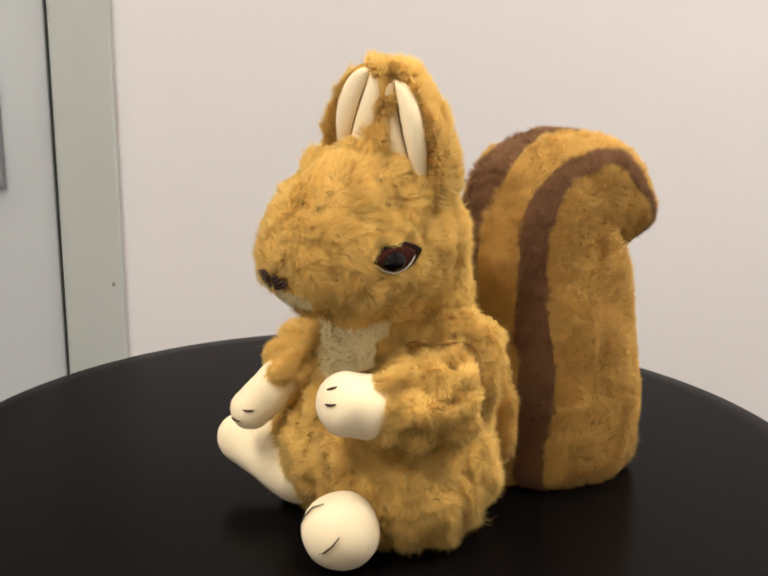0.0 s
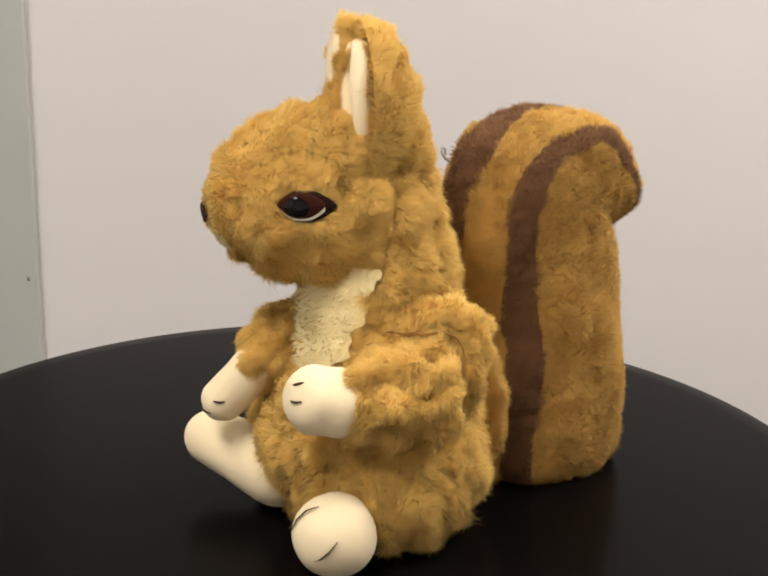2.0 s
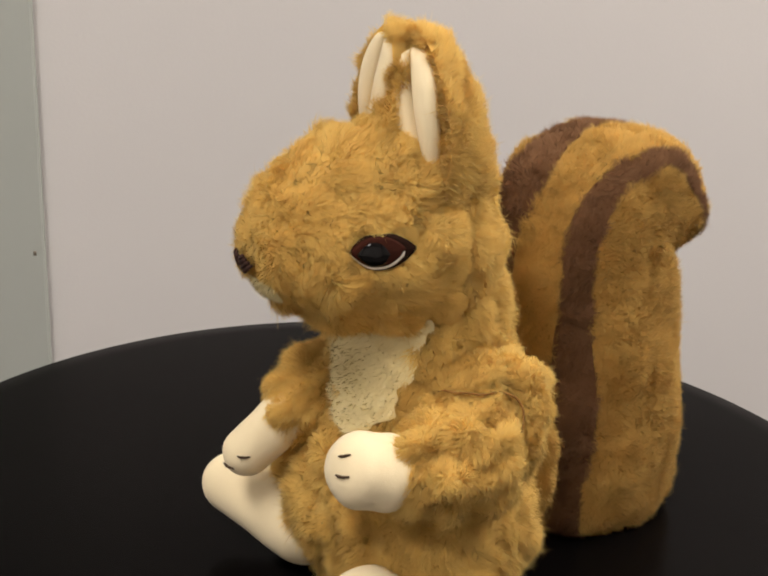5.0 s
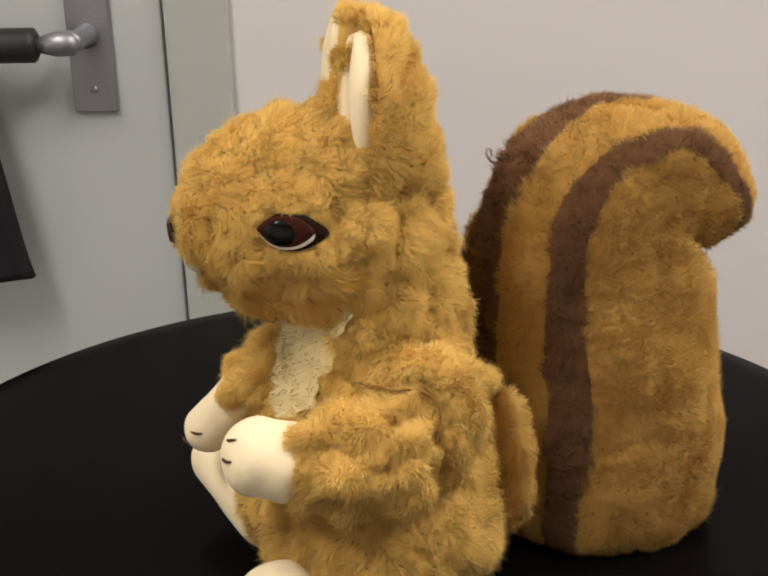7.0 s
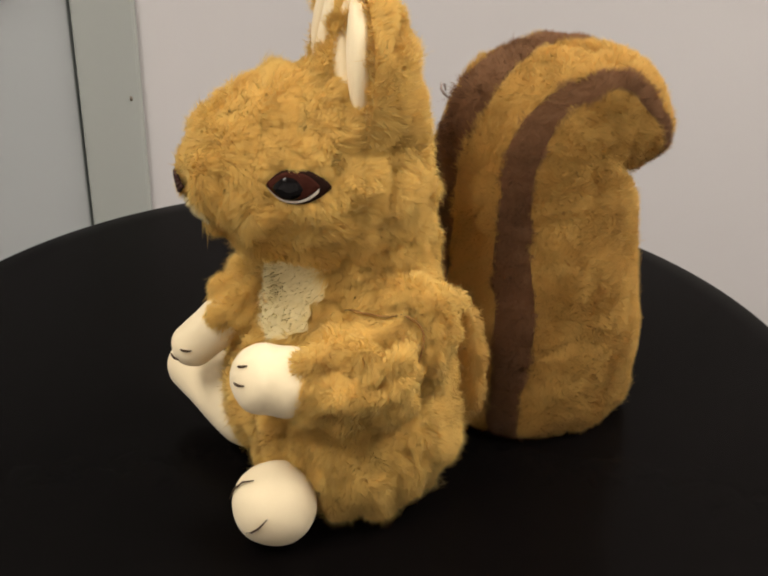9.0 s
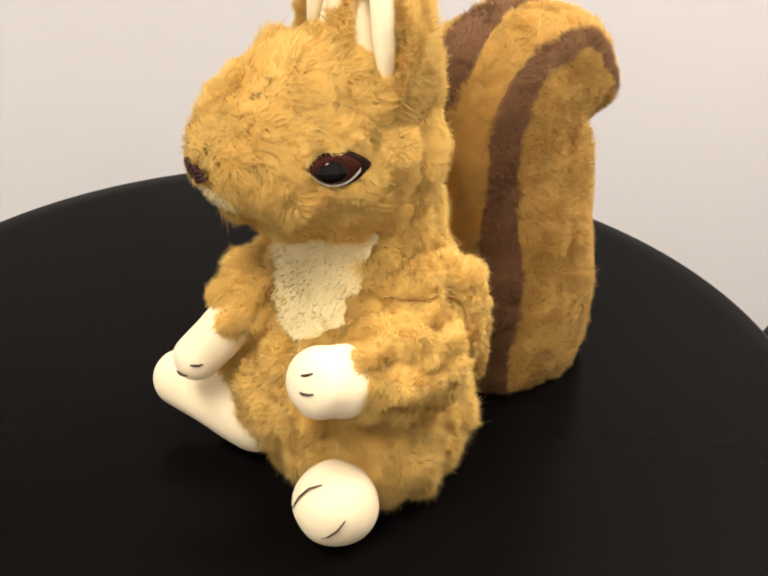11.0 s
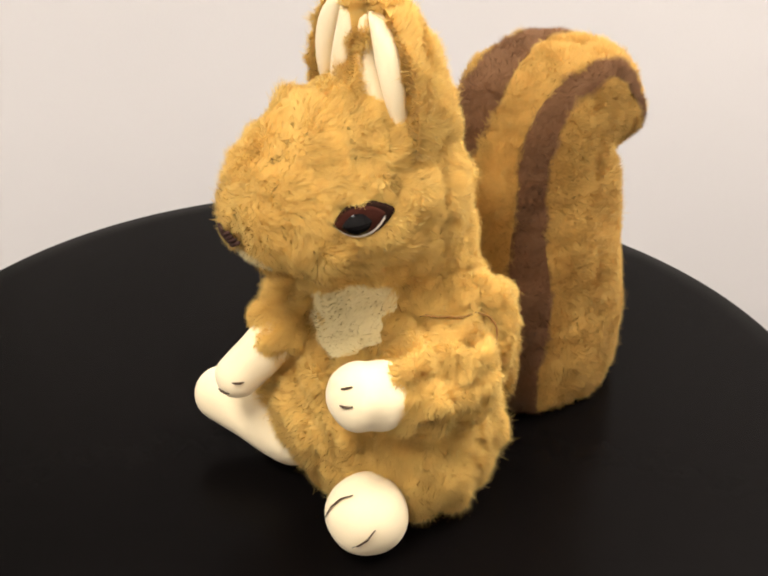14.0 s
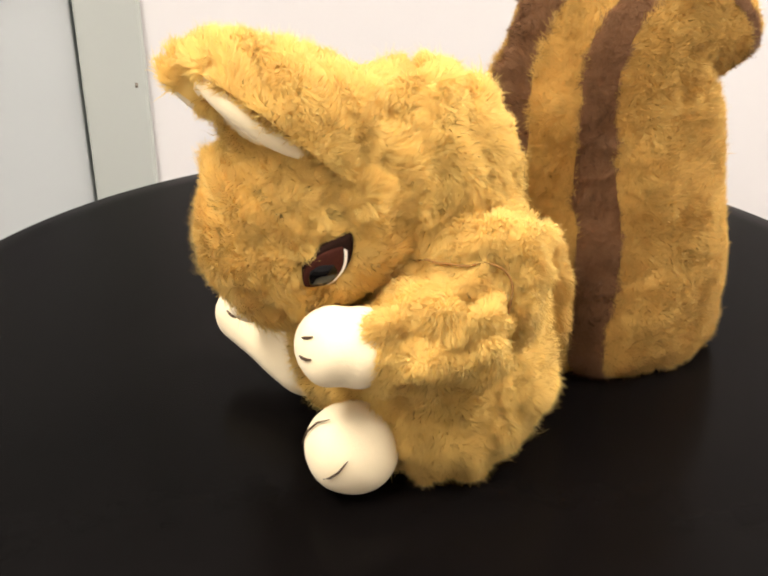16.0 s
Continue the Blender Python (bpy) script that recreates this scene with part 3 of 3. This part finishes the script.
def toy_head():
    c0 = -0.021

    def sdf(p):
        d = ellipsoid(p, H(0.023, c0, 0.192), (0.047, 0.0370, 0.0475), HEAD_TURN)
        d = blend(d, ellipsoid(p, H(0.056, c0, 0.189), (0.038, 0.031, 0.033), HEAD_TURN), 0.026)
        d = blend(d, ellipsoid(p, H(0.057, c0, 0.180), (0.033, 0.037, 0.023), HEAD_TURN), 0.014)
        d = blend(d, ellipsoid(p, H(0.038, c0 + 0.016, 0.176), (0.038, 0.028, 0.029), HEAD_TURN), 0.012)
        d = blend(d, ellipsoid(p, H(0.038, c0 - 0.016, 0.176), (0.038, 0.028, 0.029), HEAD_TURN), 0.012)
        d = blend(d, ellipsoid(p, H(0.003, c0, 0.165), (0.032, 0.037, 0.045), HEAD_TURN), 0.02)
        return d
    centre = H(0.03, c0, 0.192)
    v, f = star(sdf, centre, lump=0.0014, lump_size=0.014, seed=61)

    def comb(p):
        u = (p - H(0.1, c0, 0.19))
        return unit(u) * 0.9 - UP * 0.25
    def surface(u_from, direction):
        lo, hi = 0.0, 0.15
        for _ in range(26):
            m = (lo + hi) / 2
            if sdf((u_from + direction * m)[None])[0] < 0:
                lo = m
            else:
                hi = m
        return u_from + direction * lo

    eyes = [surface(H(0.0475, c0, 0.190), HN * e) for e in (1, -1)]

    def under_chin(p):
        r = unit(p - H(0.06, c0, 0.186))
        el = np.arcsin(r @ UP)
        az = np.arctan2(r @ HN, r @ HF)
        near_eye = np.zeros(len(p), bool)
        for e in eyes:
            q = p - e
            near_eye |= (((q @ HF + 0.001) / 0.0150) ** 2 + (q[:, 2] / 0.0076) ** 2 < 1) & (np.abs(q @ HN) < 0.02)
        return near_eye | ((np.abs(az) < 0.6) & (el < -0.36) & (el > -0.80))
    head = furry("head", v, f, m_gold, squirrel, "golden plush head with a pointed muzzle", NECK,
                 dict(density=5.6, length=0.0062, comb=comb, clump=0.0085, lean=1.3, seed=62, bare=under_chin))
    head.location = NECK

    # pale chin patch under the nose
    rows = []
    for i in range(18):
        row = []
        for k in range(15):
            az, el = (k / 14 * 2 - 1) * 0.62, -0.36 - 0.42 * i / 17
            d = HF * math.cos(az) * math.cos(el) + HN * math.sin(az) * math.cos(el) + UP * math.sin(el)
            row.append(surface(H(0.06, c0, 0.186), d) + d * 0.002)
        rows.append(row)
    cv, cf = patch(rows)
    if (vertex_normals(cv, cf).mean(0) @ (HF - UP)) < 0:
        cf = cf[:, ::-1]
    furry("chin", cv, cf, m_bib, head, "pale cream plush chin", NECK, dict(density=1.8, length=0.0022, comb=-HF * 0.5 - UP, clump=0.004, seed=63))
    # nose: a wedge of dark stitches either side of the tip
    for s in (1, -1):
        for row in range(4):
            pts = []
            for t in np.linspace(0, 1, 6):
                az, el = s * (0.03 + (0.30 - 0.06 * row) * t), -0.46 + 0.055 * row + (0.16 - 0.03 * row) * t
                d = HF * math.cos(az) * math.cos(el) + HN * math.sin(az) * math.cos(el) + UP * math.sin(el)
                pts.append(surface(H(0.06, c0, 0.192), d) + d * 0.0034 - NECK)
            part("nose_stitch", tube_mesh(pts, 0.0013), m_nose, head, "dark brown thread of the nose")

    # eyes: almond felt patch, white lower rim, black domed pupil
    for s in (1, -1):
        ec = surface(H(0.0475, c0, 0.190), HN * s)
        nrm = unit(HN * s + HF * 0.14 + UP * 0.06)
        ex = unit(-HF + nrm * (HF @ nrm))           # towards the back of the head
        ey = np.cross(nrm, ex) * (1 if s > 0 else -1)
        if ey @ UP < 0:
            ey = -ey
        lift = ec + nrm * 0.0024

        def almond(width, height, cx, cy, out, name, mat, label, dome=0.0012, tail=1.0):
            bm = bmesh.new()
            n, rings = 48, 7
            last = None
            mid = bm.verts.new(lift + ex * cx + ey * cy + nrm * (out + dome) - NECK)
            for r in range(1, rings + 1):
                q = r / rings
                ring = []
                for k in range(n):
                    a = 2 * math.pi * k / n
                    x, y = math.cos(a), math.sin(a)
                    sharp = 1 - 0.55 * abs(x) ** 3
                    ring.append(bm.verts.new(lift + ex * (cx + width * q * x * (tail if x > 0 else 1)) + ey * (cy + height * q * y * sharp)
                                             + nrm * (out + dome * (1 - q * q) - 0.004 * (width * q * x / 0.016) ** 2) - NECK))
                for k in range(n):
                    if last is None:
                        bm.faces.new((mid, ring[k], ring[(k + 1) % n]))
                    else:
                        bm.faces.new((last[k], ring[k], ring[(k + 1) % n], last[(k + 1) % n]))
                last = ring
            # rim wall that closes it onto the hide
            low = [bm.verts.new(v_.co - Vector(nrm) * 0.004) for v_ in last]
            for k in range(n):
                bm.faces.new((last[k], low[k], low[(k + 1) % n], last[(k + 1) % n]))
            bm.faces.new(low[::-1])
            part(name, bm, mat, head, label)
        almond(0.0136, 0.0081, 0.001, -0.0002, 0.0, "eye_outline", m_outline, "dark felt eye outline", tail=1.30)
        almond(0.0124, 0.0070, 0.0004, -0.0006, 0.0012, "eye_rim", m_rim, "white felt eye rim", tail=1.08)
        almond(0.0120, 0.0068, -0.0003, 0.0005, 0.0018, "iris", m_iris, "brown felt iris", tail=1.09)
        almond(0.0084, 0.0058, -0.0014, -0.0003, 0.0022, "pupil", m_pupil, "glossy black domed pupil", dome=0.0018)

    # ears: furry leaf shells with two cream lobes inside
    for s in (1, -1):
        foot = H(0.009 if s > 0 else 0.019, c0 + (0.027 if s > 0 else -0.031), 0.204)
        tipdir = unit(UP * 1.0 + HF * 0.03 - HN * s * (0.27 if s > 0 else 0.43))
        face = unit(HF * 0.95 + HN * (0.34 if s > 0 else -0.02))
        face = unit(face - tipdir * (face @ tipdir))
        across = np.cross(tipdir, face)
        tall = 0.080 if s > 0 else 0.086
        low, long, broad = (0.006, 0.066, 0.0128) if s > 0 else (0.010, 0.072, 0.0148)
        inner = 1 if across @ HN > 0 else -1

        def leaf(t):
            return 0.0195 * max(0.0, 1 - t ** 3) ** 0.6 * (0.5 + 0.5 * math.sin(math.pi / 2 * min(1.0, t / 0.45)))
        front, back = [], []
        for i in range(26):
            t = i / 25
            w = max(leaf(t), 0.0008) * (1.0 if s > 0 else 1.18)
            fr, bk = [], []
            for k in range(21):
                a = k / 20 * 2 - 1
                cup = 0.008 * (a * a) * (1 - 0.4 * t)
                p = foot + tipdir * (tall * t) + across * (w * a)
                fr.append(p + face * (cup - 0.001))
                bk.append(p + face * (cup - 0.001 - (0.019 + 0.017 * (1 - t) ** 1.2) * min(1.0, (t + 0.25) / 0.3) * max(0.0, 1 - t ** 7) ** 0.5 * max(0.0, 1 - a * a) ** 0.5))
            front.append(fr)
            back.append(bk)
        fv, ff = patch(front)
        kv, kf = patch(back)
        if vertex_normals(fv, ff).mean(0) @ face < 0:
            ff = ff[:, ::-1]
        if vertex_normals(kv, kf).mean(0) @ face > 0:
            kf = kf[:, ::-1]
        ev, ef = np.concatenate([fv, kv]), np.concatenate([ff, kf + len(fv)])
        if s < 0:
            # the inner edge of this ear is folded forward into a furry rim
            fold = unit(HF * 0.62 + HN * 0.78)
            thin = np.cross(tipdir, fold)
            frame_turn = np.stack([fold, unit(thin), np.cross(fold, unit(thin))], 1)
            rim_c = foot + tipdir * 0.036 + across * (inner * 0.016) + fold * 0.006
            rv, rf = star(lambda p: ellipsoid(p, rim_c, (0.011, 0.0028, 0.036), frame_turn), rim_c, seed=66)
            ef = np.concatenate([ef, rf + len(ev)])
            ev = np.concatenate([ev, rv])

        def clear(p, foot=foot, tipdir=tipdir, across=across, face=face, low=low, long=long, broad=broad, s=s):
            q = p - foot
            up, side = (q @ tipdir - low) / long, np.abs(q @ across)
            return (up > 0) & (up < 1) & (side < broad * 0.85 * np.minimum(1.0, up / 0.5 + 0.1)) & (q @ face > -0.003) & (q @ face < 0.0085)
        furry("ear", ev, ef, m_gold, head, "golden plush ear", NECK, dict(density=5.2, length=0.0066, comb=tipdir * 0.5 - face * 0.5, clump=0.007, seed=64 + s, bare=clear))
        # lining: two soft lobes that meet in a crease, pointed below and rounded above
        for q in (-1, 1):
            rows = []
            for i in range(30):
                t = i / 29
                w = broad * (max(0.0, math.sin(math.pi / 2 * min(1.0, t / 0.62))) ** 0.8 if t < 0.62 else
                              max(0.0, 1 - ((t - 0.62) / 0.38) ** 2) ** 0.5)
                w = max(w, 0.0003)
                mid = foot + tipdir * (low + long * t) + across * (q * w * 0.56) + face * (0.0028 + 0.004 * math.sin(math.pi * t) + 0.0022 * t - (0.0 if s > 0 else 0.0022))
                rows.append([mid + across * (w * 0.47 * math.cos(2 * math.pi * k / 20))
                             + face * ((0.0022 + (0.28 if s > 0 else 0.12) * w) * min(1.0, w / 0.004) * math.sin(2 * math.pi * k / 20)) for k in range(21)])
            v, f = patch(rows)
            if (vertex_normals(v, f) * (v - v.mean(0))).sum() < 0:
                f = f[:, ::-1]
            furry("ear_lining", v, f, m_cream, head, "cream velveteen ear lining", NECK)
    return head


def toy_tail():
    # stations along the tail: back, height, lean of the front normal (degrees from straight forward), half depth, half width
    st = np.array([(0.140, 0.001, 0, 0.048, 0.041), (0.140, 0.009, 0, 0.057, 0.047), (0.141, 0.026, 0, 0.059, 0.048), (0.140, 0.058, 0, 0.058, 0.047),
                   (0.138, 0.090, 0, 0.058, 0.043), (0.137, 0.125, 2, 0.056, 0.037), (0.137, 0.157, 14, 0.053, 0.033), (0.145, 0.180, 42, 0.047, 0.032),
                   (0.157, 0.187, 75, 0.040, 0.031), (0.171, 0.184, 112, 0.036, 0.030), (0.182, 0.180, 146, 0.031, 0.029), (0.188, 0.170, 170, 0.025, 0.026),
                   (0.190, 0.161, 180, 0.016, 0.018), (0.190, 0.155, 185, 0.003, 0.004)])
    s = np.linspace(0, len(st) - 1, 130)
    i = np.clip(s.astype(int), 0, len(st) - 2)
    t = (s - i)[:, None]
    p0, p1, p2, p3 = st[np.maximum(i - 1, 0)], st[i], st[i + 1], st[np.minimum(i + 2, len(st) - 1)]
    q = 0.5 * (2 * p1 + (p2 - p0) * t + (2 * p0 - 5 * p1 + 4 * p2 - p3) * t ** 2 + (3 * p1 - p0 - 3 * p2 + p3) * t ** 3)

    def surface(lo, hi, n):
        rows = []
        for (b, z, lean, hd, hw), at in zip(q, s):
            e = min(max((at - 6.2) / 4.0, 0.0), 1.0)
            wide = 30 * e * e * (3 - 2 * e) + 7 * max(0.0, 1 - at / 3)       # the band widens over the curl and at the foot
            lo_, hi_ = [x + (wide if 0 < x < 180 else -0.5 * wide) for x in (lo, hi)]
            a = math.radians(lean)
            nf, nz = math.cos(a), math.sin(a)          # front normal in (forward, up)
            row = []
            for k in range(n):
                phi = math.radians(lo_ + (hi_ - lo_) * k / (n - 1))
                cs, sn = math.cos(phi), math.sin(phi)
                d = max(hd, 0.001) * math.copysign(abs(cs) ** 0.8, cs)
                w = max(hw, 0.001) * math.copysign(abs(sn) ** 0.8, sn)
                w *= 1.28 if sn < 0 else 1.0
                d -= 0.72 * (0.3 + 0.7 * min(1.0, z / 0.09)) * max(nf, 0.12) * w * max(cs, 0.0) ** 0.5          # the front is turned a little to the near side
                row.append(B(-b + nf * d, -0.021 + w, z + nz * d))
            rows.append(row)
        v, f = patch(rows)
        v = v + waves(v, 0.035, 71) * 0.0017
        v[:, 2] = np.maximum(v[:, 2], 0.001)
        return v, f
    tail = None
    for name, lo, hi, n, mat, label, dens, length in (
            ("tail", 44, 326, 110, m_gold_tail, "upright golden plush tail curling back at the tip", 3.6, 0.0050),
            ("stripe", 21, 44, 24, m_brown, "dark brown plush stripe", 4.2, 0.0055),
            ("stripe", -34, -3, 24, m_brown, "dark brown plush stripe", 4.2, 0.0055),
            ("centre_band", -3, 21, 30, m_gold_tail, "golden plush band between the stripes", 4.0, 0.0052)):
        v, f = surface(lo, hi, n)
        c = np.array([B(-b, -0.021, z) for b, z, *_ in q]).repeat(n, 0)
        if (vertex_normals(v, f) * (v - c)).sum() < 0:
            f = f[:, ::-1]
        ob = furry(name, v, f, mat, tail or squirrel, label, (0, 0, 0), dict(density=dens, length=length, comb=UP * 0.6 + LAT * 0.1, clump=0.004, lean=0.8, seed=80 + n))
        tail = tail or ob
    loop = [B(-0.094, -0.050, 0.193), B(-0.089, -0.051, 0.196), B(-0.085, -0.052, 0.199), B(-0.083, -0.053, 0.2025), B(-0.0835, -0.0532, 0.2055), B(-0.0855, -0.053, 0.2045), B(-0.0858, -0.0525, 0.201)]
    part("loose_thread", tube_mesh(loop, 0.0008), m_thread, tail, "loose grey thread sticking out of the seam")
    # folded flap of hide where the tail joins the back
    v, f = star(lambda p: ellipsoid(p, B(-0.072, 0.002, 0.056), (0.009, 0.020, 0.040), BODY_TURN), B(-0.072, 0.002, 0.056), lump=0.001, seed=91)
    v[:, 2] = np.maximum(v[:, 2], 0.002)
    furry("tail_flap", v, f, m_gold_tail, tail, "folded golden flap at the tail root", (0, 0, 0), dict(density=1.7, length=0.005, comb=-UP, clump=0.005, seed=92))
    return tail


body = toy_body()
toy_feet()
head = toy_head()
toy_tail()

HEAD_ROWS = [
    (0, 38.6, -10.7, 5.9, 0.0096, 0.0059, 0.0074),
    (0.5, 39.0, -12.3, 6.3, 0.0106, 0.0038, 0.0086),
    (1, 33.4, -9.3, 7.3, 0.0055, 0.0043, 0.0089),
    (1.5, 36.4, -10.3, 6.6, 0.0094, -0.0007, 0.0078),
    (2, -0.0, -0.0, -0.0, -0.0001, 0.0000, -0.0001),
    (2.5, 5.5, 2.7, -3.0, -0.0040, 0.0014, -0.0032),
    (3, 17.8, -0.1, 1.8, 0.0043, 0.0019, 0.0011),
    (3.5, 21.3, -4.2, 7.4, 0.0000, 0.0106, 0.0095),
    (4, 20.4, -4.3, 6.2, 0.0024, 0.0139, 0.0087),
    (4.2, 19.3, -5.3, 4.4, 0.0033, 0.0065, 0.0118),
    (6.3, 14.1, 3.9, -3.0, 0.0067, -0.0025, 0.0002),
    (6.5, 14.8, 4.5, -3.2, 0.0054, -0.0039, 0.0010),
    (7, 18.2, 5.6, -2.0, 0.0044, 0.0076, -0.0024),
    (7.5, 16.6, 5.8, -3.2, 0.0062, 0.0092, -0.0029),
    (8, 15.4, 5.3, -4.3, 0.0066, 0.0011, -0.0018),
    (8.5, 17.3, 4.8, -4.3, 0.0082, -0.0082, -0.0006),
    (9, 16.6, 5.4, -3.3, 0.0104, -0.0010, -0.0050),
    (9.2, 15.6, 6.0, -1.8, 0.0101, -0.0006, -0.0053),
    (11.3, 14.3, -0.9, 1.5, 0.0044, 0.0000, 0.0108),
    (11.5, 12.9, -3.1, 1.2, 0.0076, 0.0010, 0.0089),
    (12, 12.1, -1.4, -0.7, 0.0069, -0.0003, 0.0107),
    (12.5, 11.5, 0.8, 1.2, -0.0008, 0.0051, 0.0074),
    (13, 11.9, 2.8, 0.3, -0.0015, 0.0068, 0.0091),
    (13.5, 15.8, -3.2, -1.7, -0.0042, -0.0140, 0.0127),
    (14, 16.6, -6.2, -0.6, -0.0010, -0.0123, 0.0133),
    (14.5, 24.1, -11.4, -3.6, -0.0066, -0.0100, -0.0017),
    (15, 34.1, -13.1, -3.2, -0.0133, -0.0070, -0.0030),
    (15.5, 17.2, -39.7, 1.6, -0.0099, -0.0170, 0.0036),
    (16, 19.8, -50.4, -2.7, -0.0092, -0.0168, 0.0036),
]
BODY_ROWS = [
    (0, 8.2, 2.2, -1.7, 0.0021, 0.0001, -0.0016),
    (0.5, 9.0, 2.1, -2.3, 0.0021, -0.0013, -0.0013),
    (1, 7.1, 1.5, -3.1, 0.0021, -0.0027, -0.0013),
    (1.5, 8.0, 2.1, -2.2, 0.0008, -0.0030, -0.0008),
    (2, -0.0, -0.0, 0.0, -0.0001, 0.0001, 0.0001),
    (2.5, 0.8, -1.6, 1.0, 0.0018, 0.0045, 0.0014),
    (3, 3.3, 0.3, -1.2, 0.0016, -0.0009, -0.0003),
    (3.5, 4.4, 0.2, 0.7, -0.0000, 0.0037, 0.0005),
    (4, 3.6, 0.2, -0.0, 0.0004, 0.0029, 0.0001),
    (4.2, 2.5, 0.5, -0.3, 0.0001, 0.0005, 0.0002),
    (6.3, 3.3, 0.9, 0.3, 0.0012, -0.0004, -0.0000),
    (6.5, 2.3, 1.9, -1.3, -0.0005, -0.0027, -0.0000),
    (7, 2.6, 1.5, -1.1, -0.0006, 0.0013, 0.0000),
    (7.5, 2.7, 2.0, -1.0, -0.0002, 0.0016, 0.0005),
    (8, 2.9, 1.3, -0.3, 0.0004, 0.0006, 0.0003),
    (8.5, 2.8, 1.3, -0.6, 0.0011, 0.0005, -0.0010),
    (9, 3.3, 1.8, -0.9, 0.0009, 0.0004, -0.0009),
    (9.2, 0.9, 0.1, -0.0, 0.0010, -0.0002, -0.0001),
    (11.3, 2.9, 0.8, -0.4, -0.0019, 0.0010, 0.0010),
    (11.5, 1.8, 0.2, -0.8, 0.0003, 0.0006, -0.0006),
    (12, 2.0, 1.4, -1.2, -0.0017, 0.0001, 0.0003),
    (12.5, 1.3, 0.2, -0.8, -0.0004, 0.0002, 0.0002),
    (13, 1.8, 1.2, -2.0, -0.0015, -0.0005, 0.0008),
    (13.5, 4.2, 1.9, -0.5, -0.0021, 0.0003, 0.0005),
    (14, 4.5, 1.4, -0.7, -0.0015, -0.0006, 0.0006),
    (14.5, 2.5, -2.1, 2.3, 0.0034, -0.0006, -0.0004),
    (15, 3.9, -2.1, 2.6, 0.0041, -0.0015, -0.0001),
    (15.5, 4.4, -3.4, 2.2, -0.0024, -0.0106, -0.0014),
    (16, 0.5, -3.8, 7.5, 0.0042, -0.0064, -0.0006),
]


def motions():
    def rows(table_rows, pivot):
        return [(t, pose(pivot[0] + dx, pivot[1] + dy, pivot[2] + dz, rx, ry, rz)) for t, rz, ry, rx, dx, dy, dz in table_rows]
    walk(body, rows(BODY_ROWS, HIP))
    walk(head, rows(HEAD_ROWS, NECK))


motions()
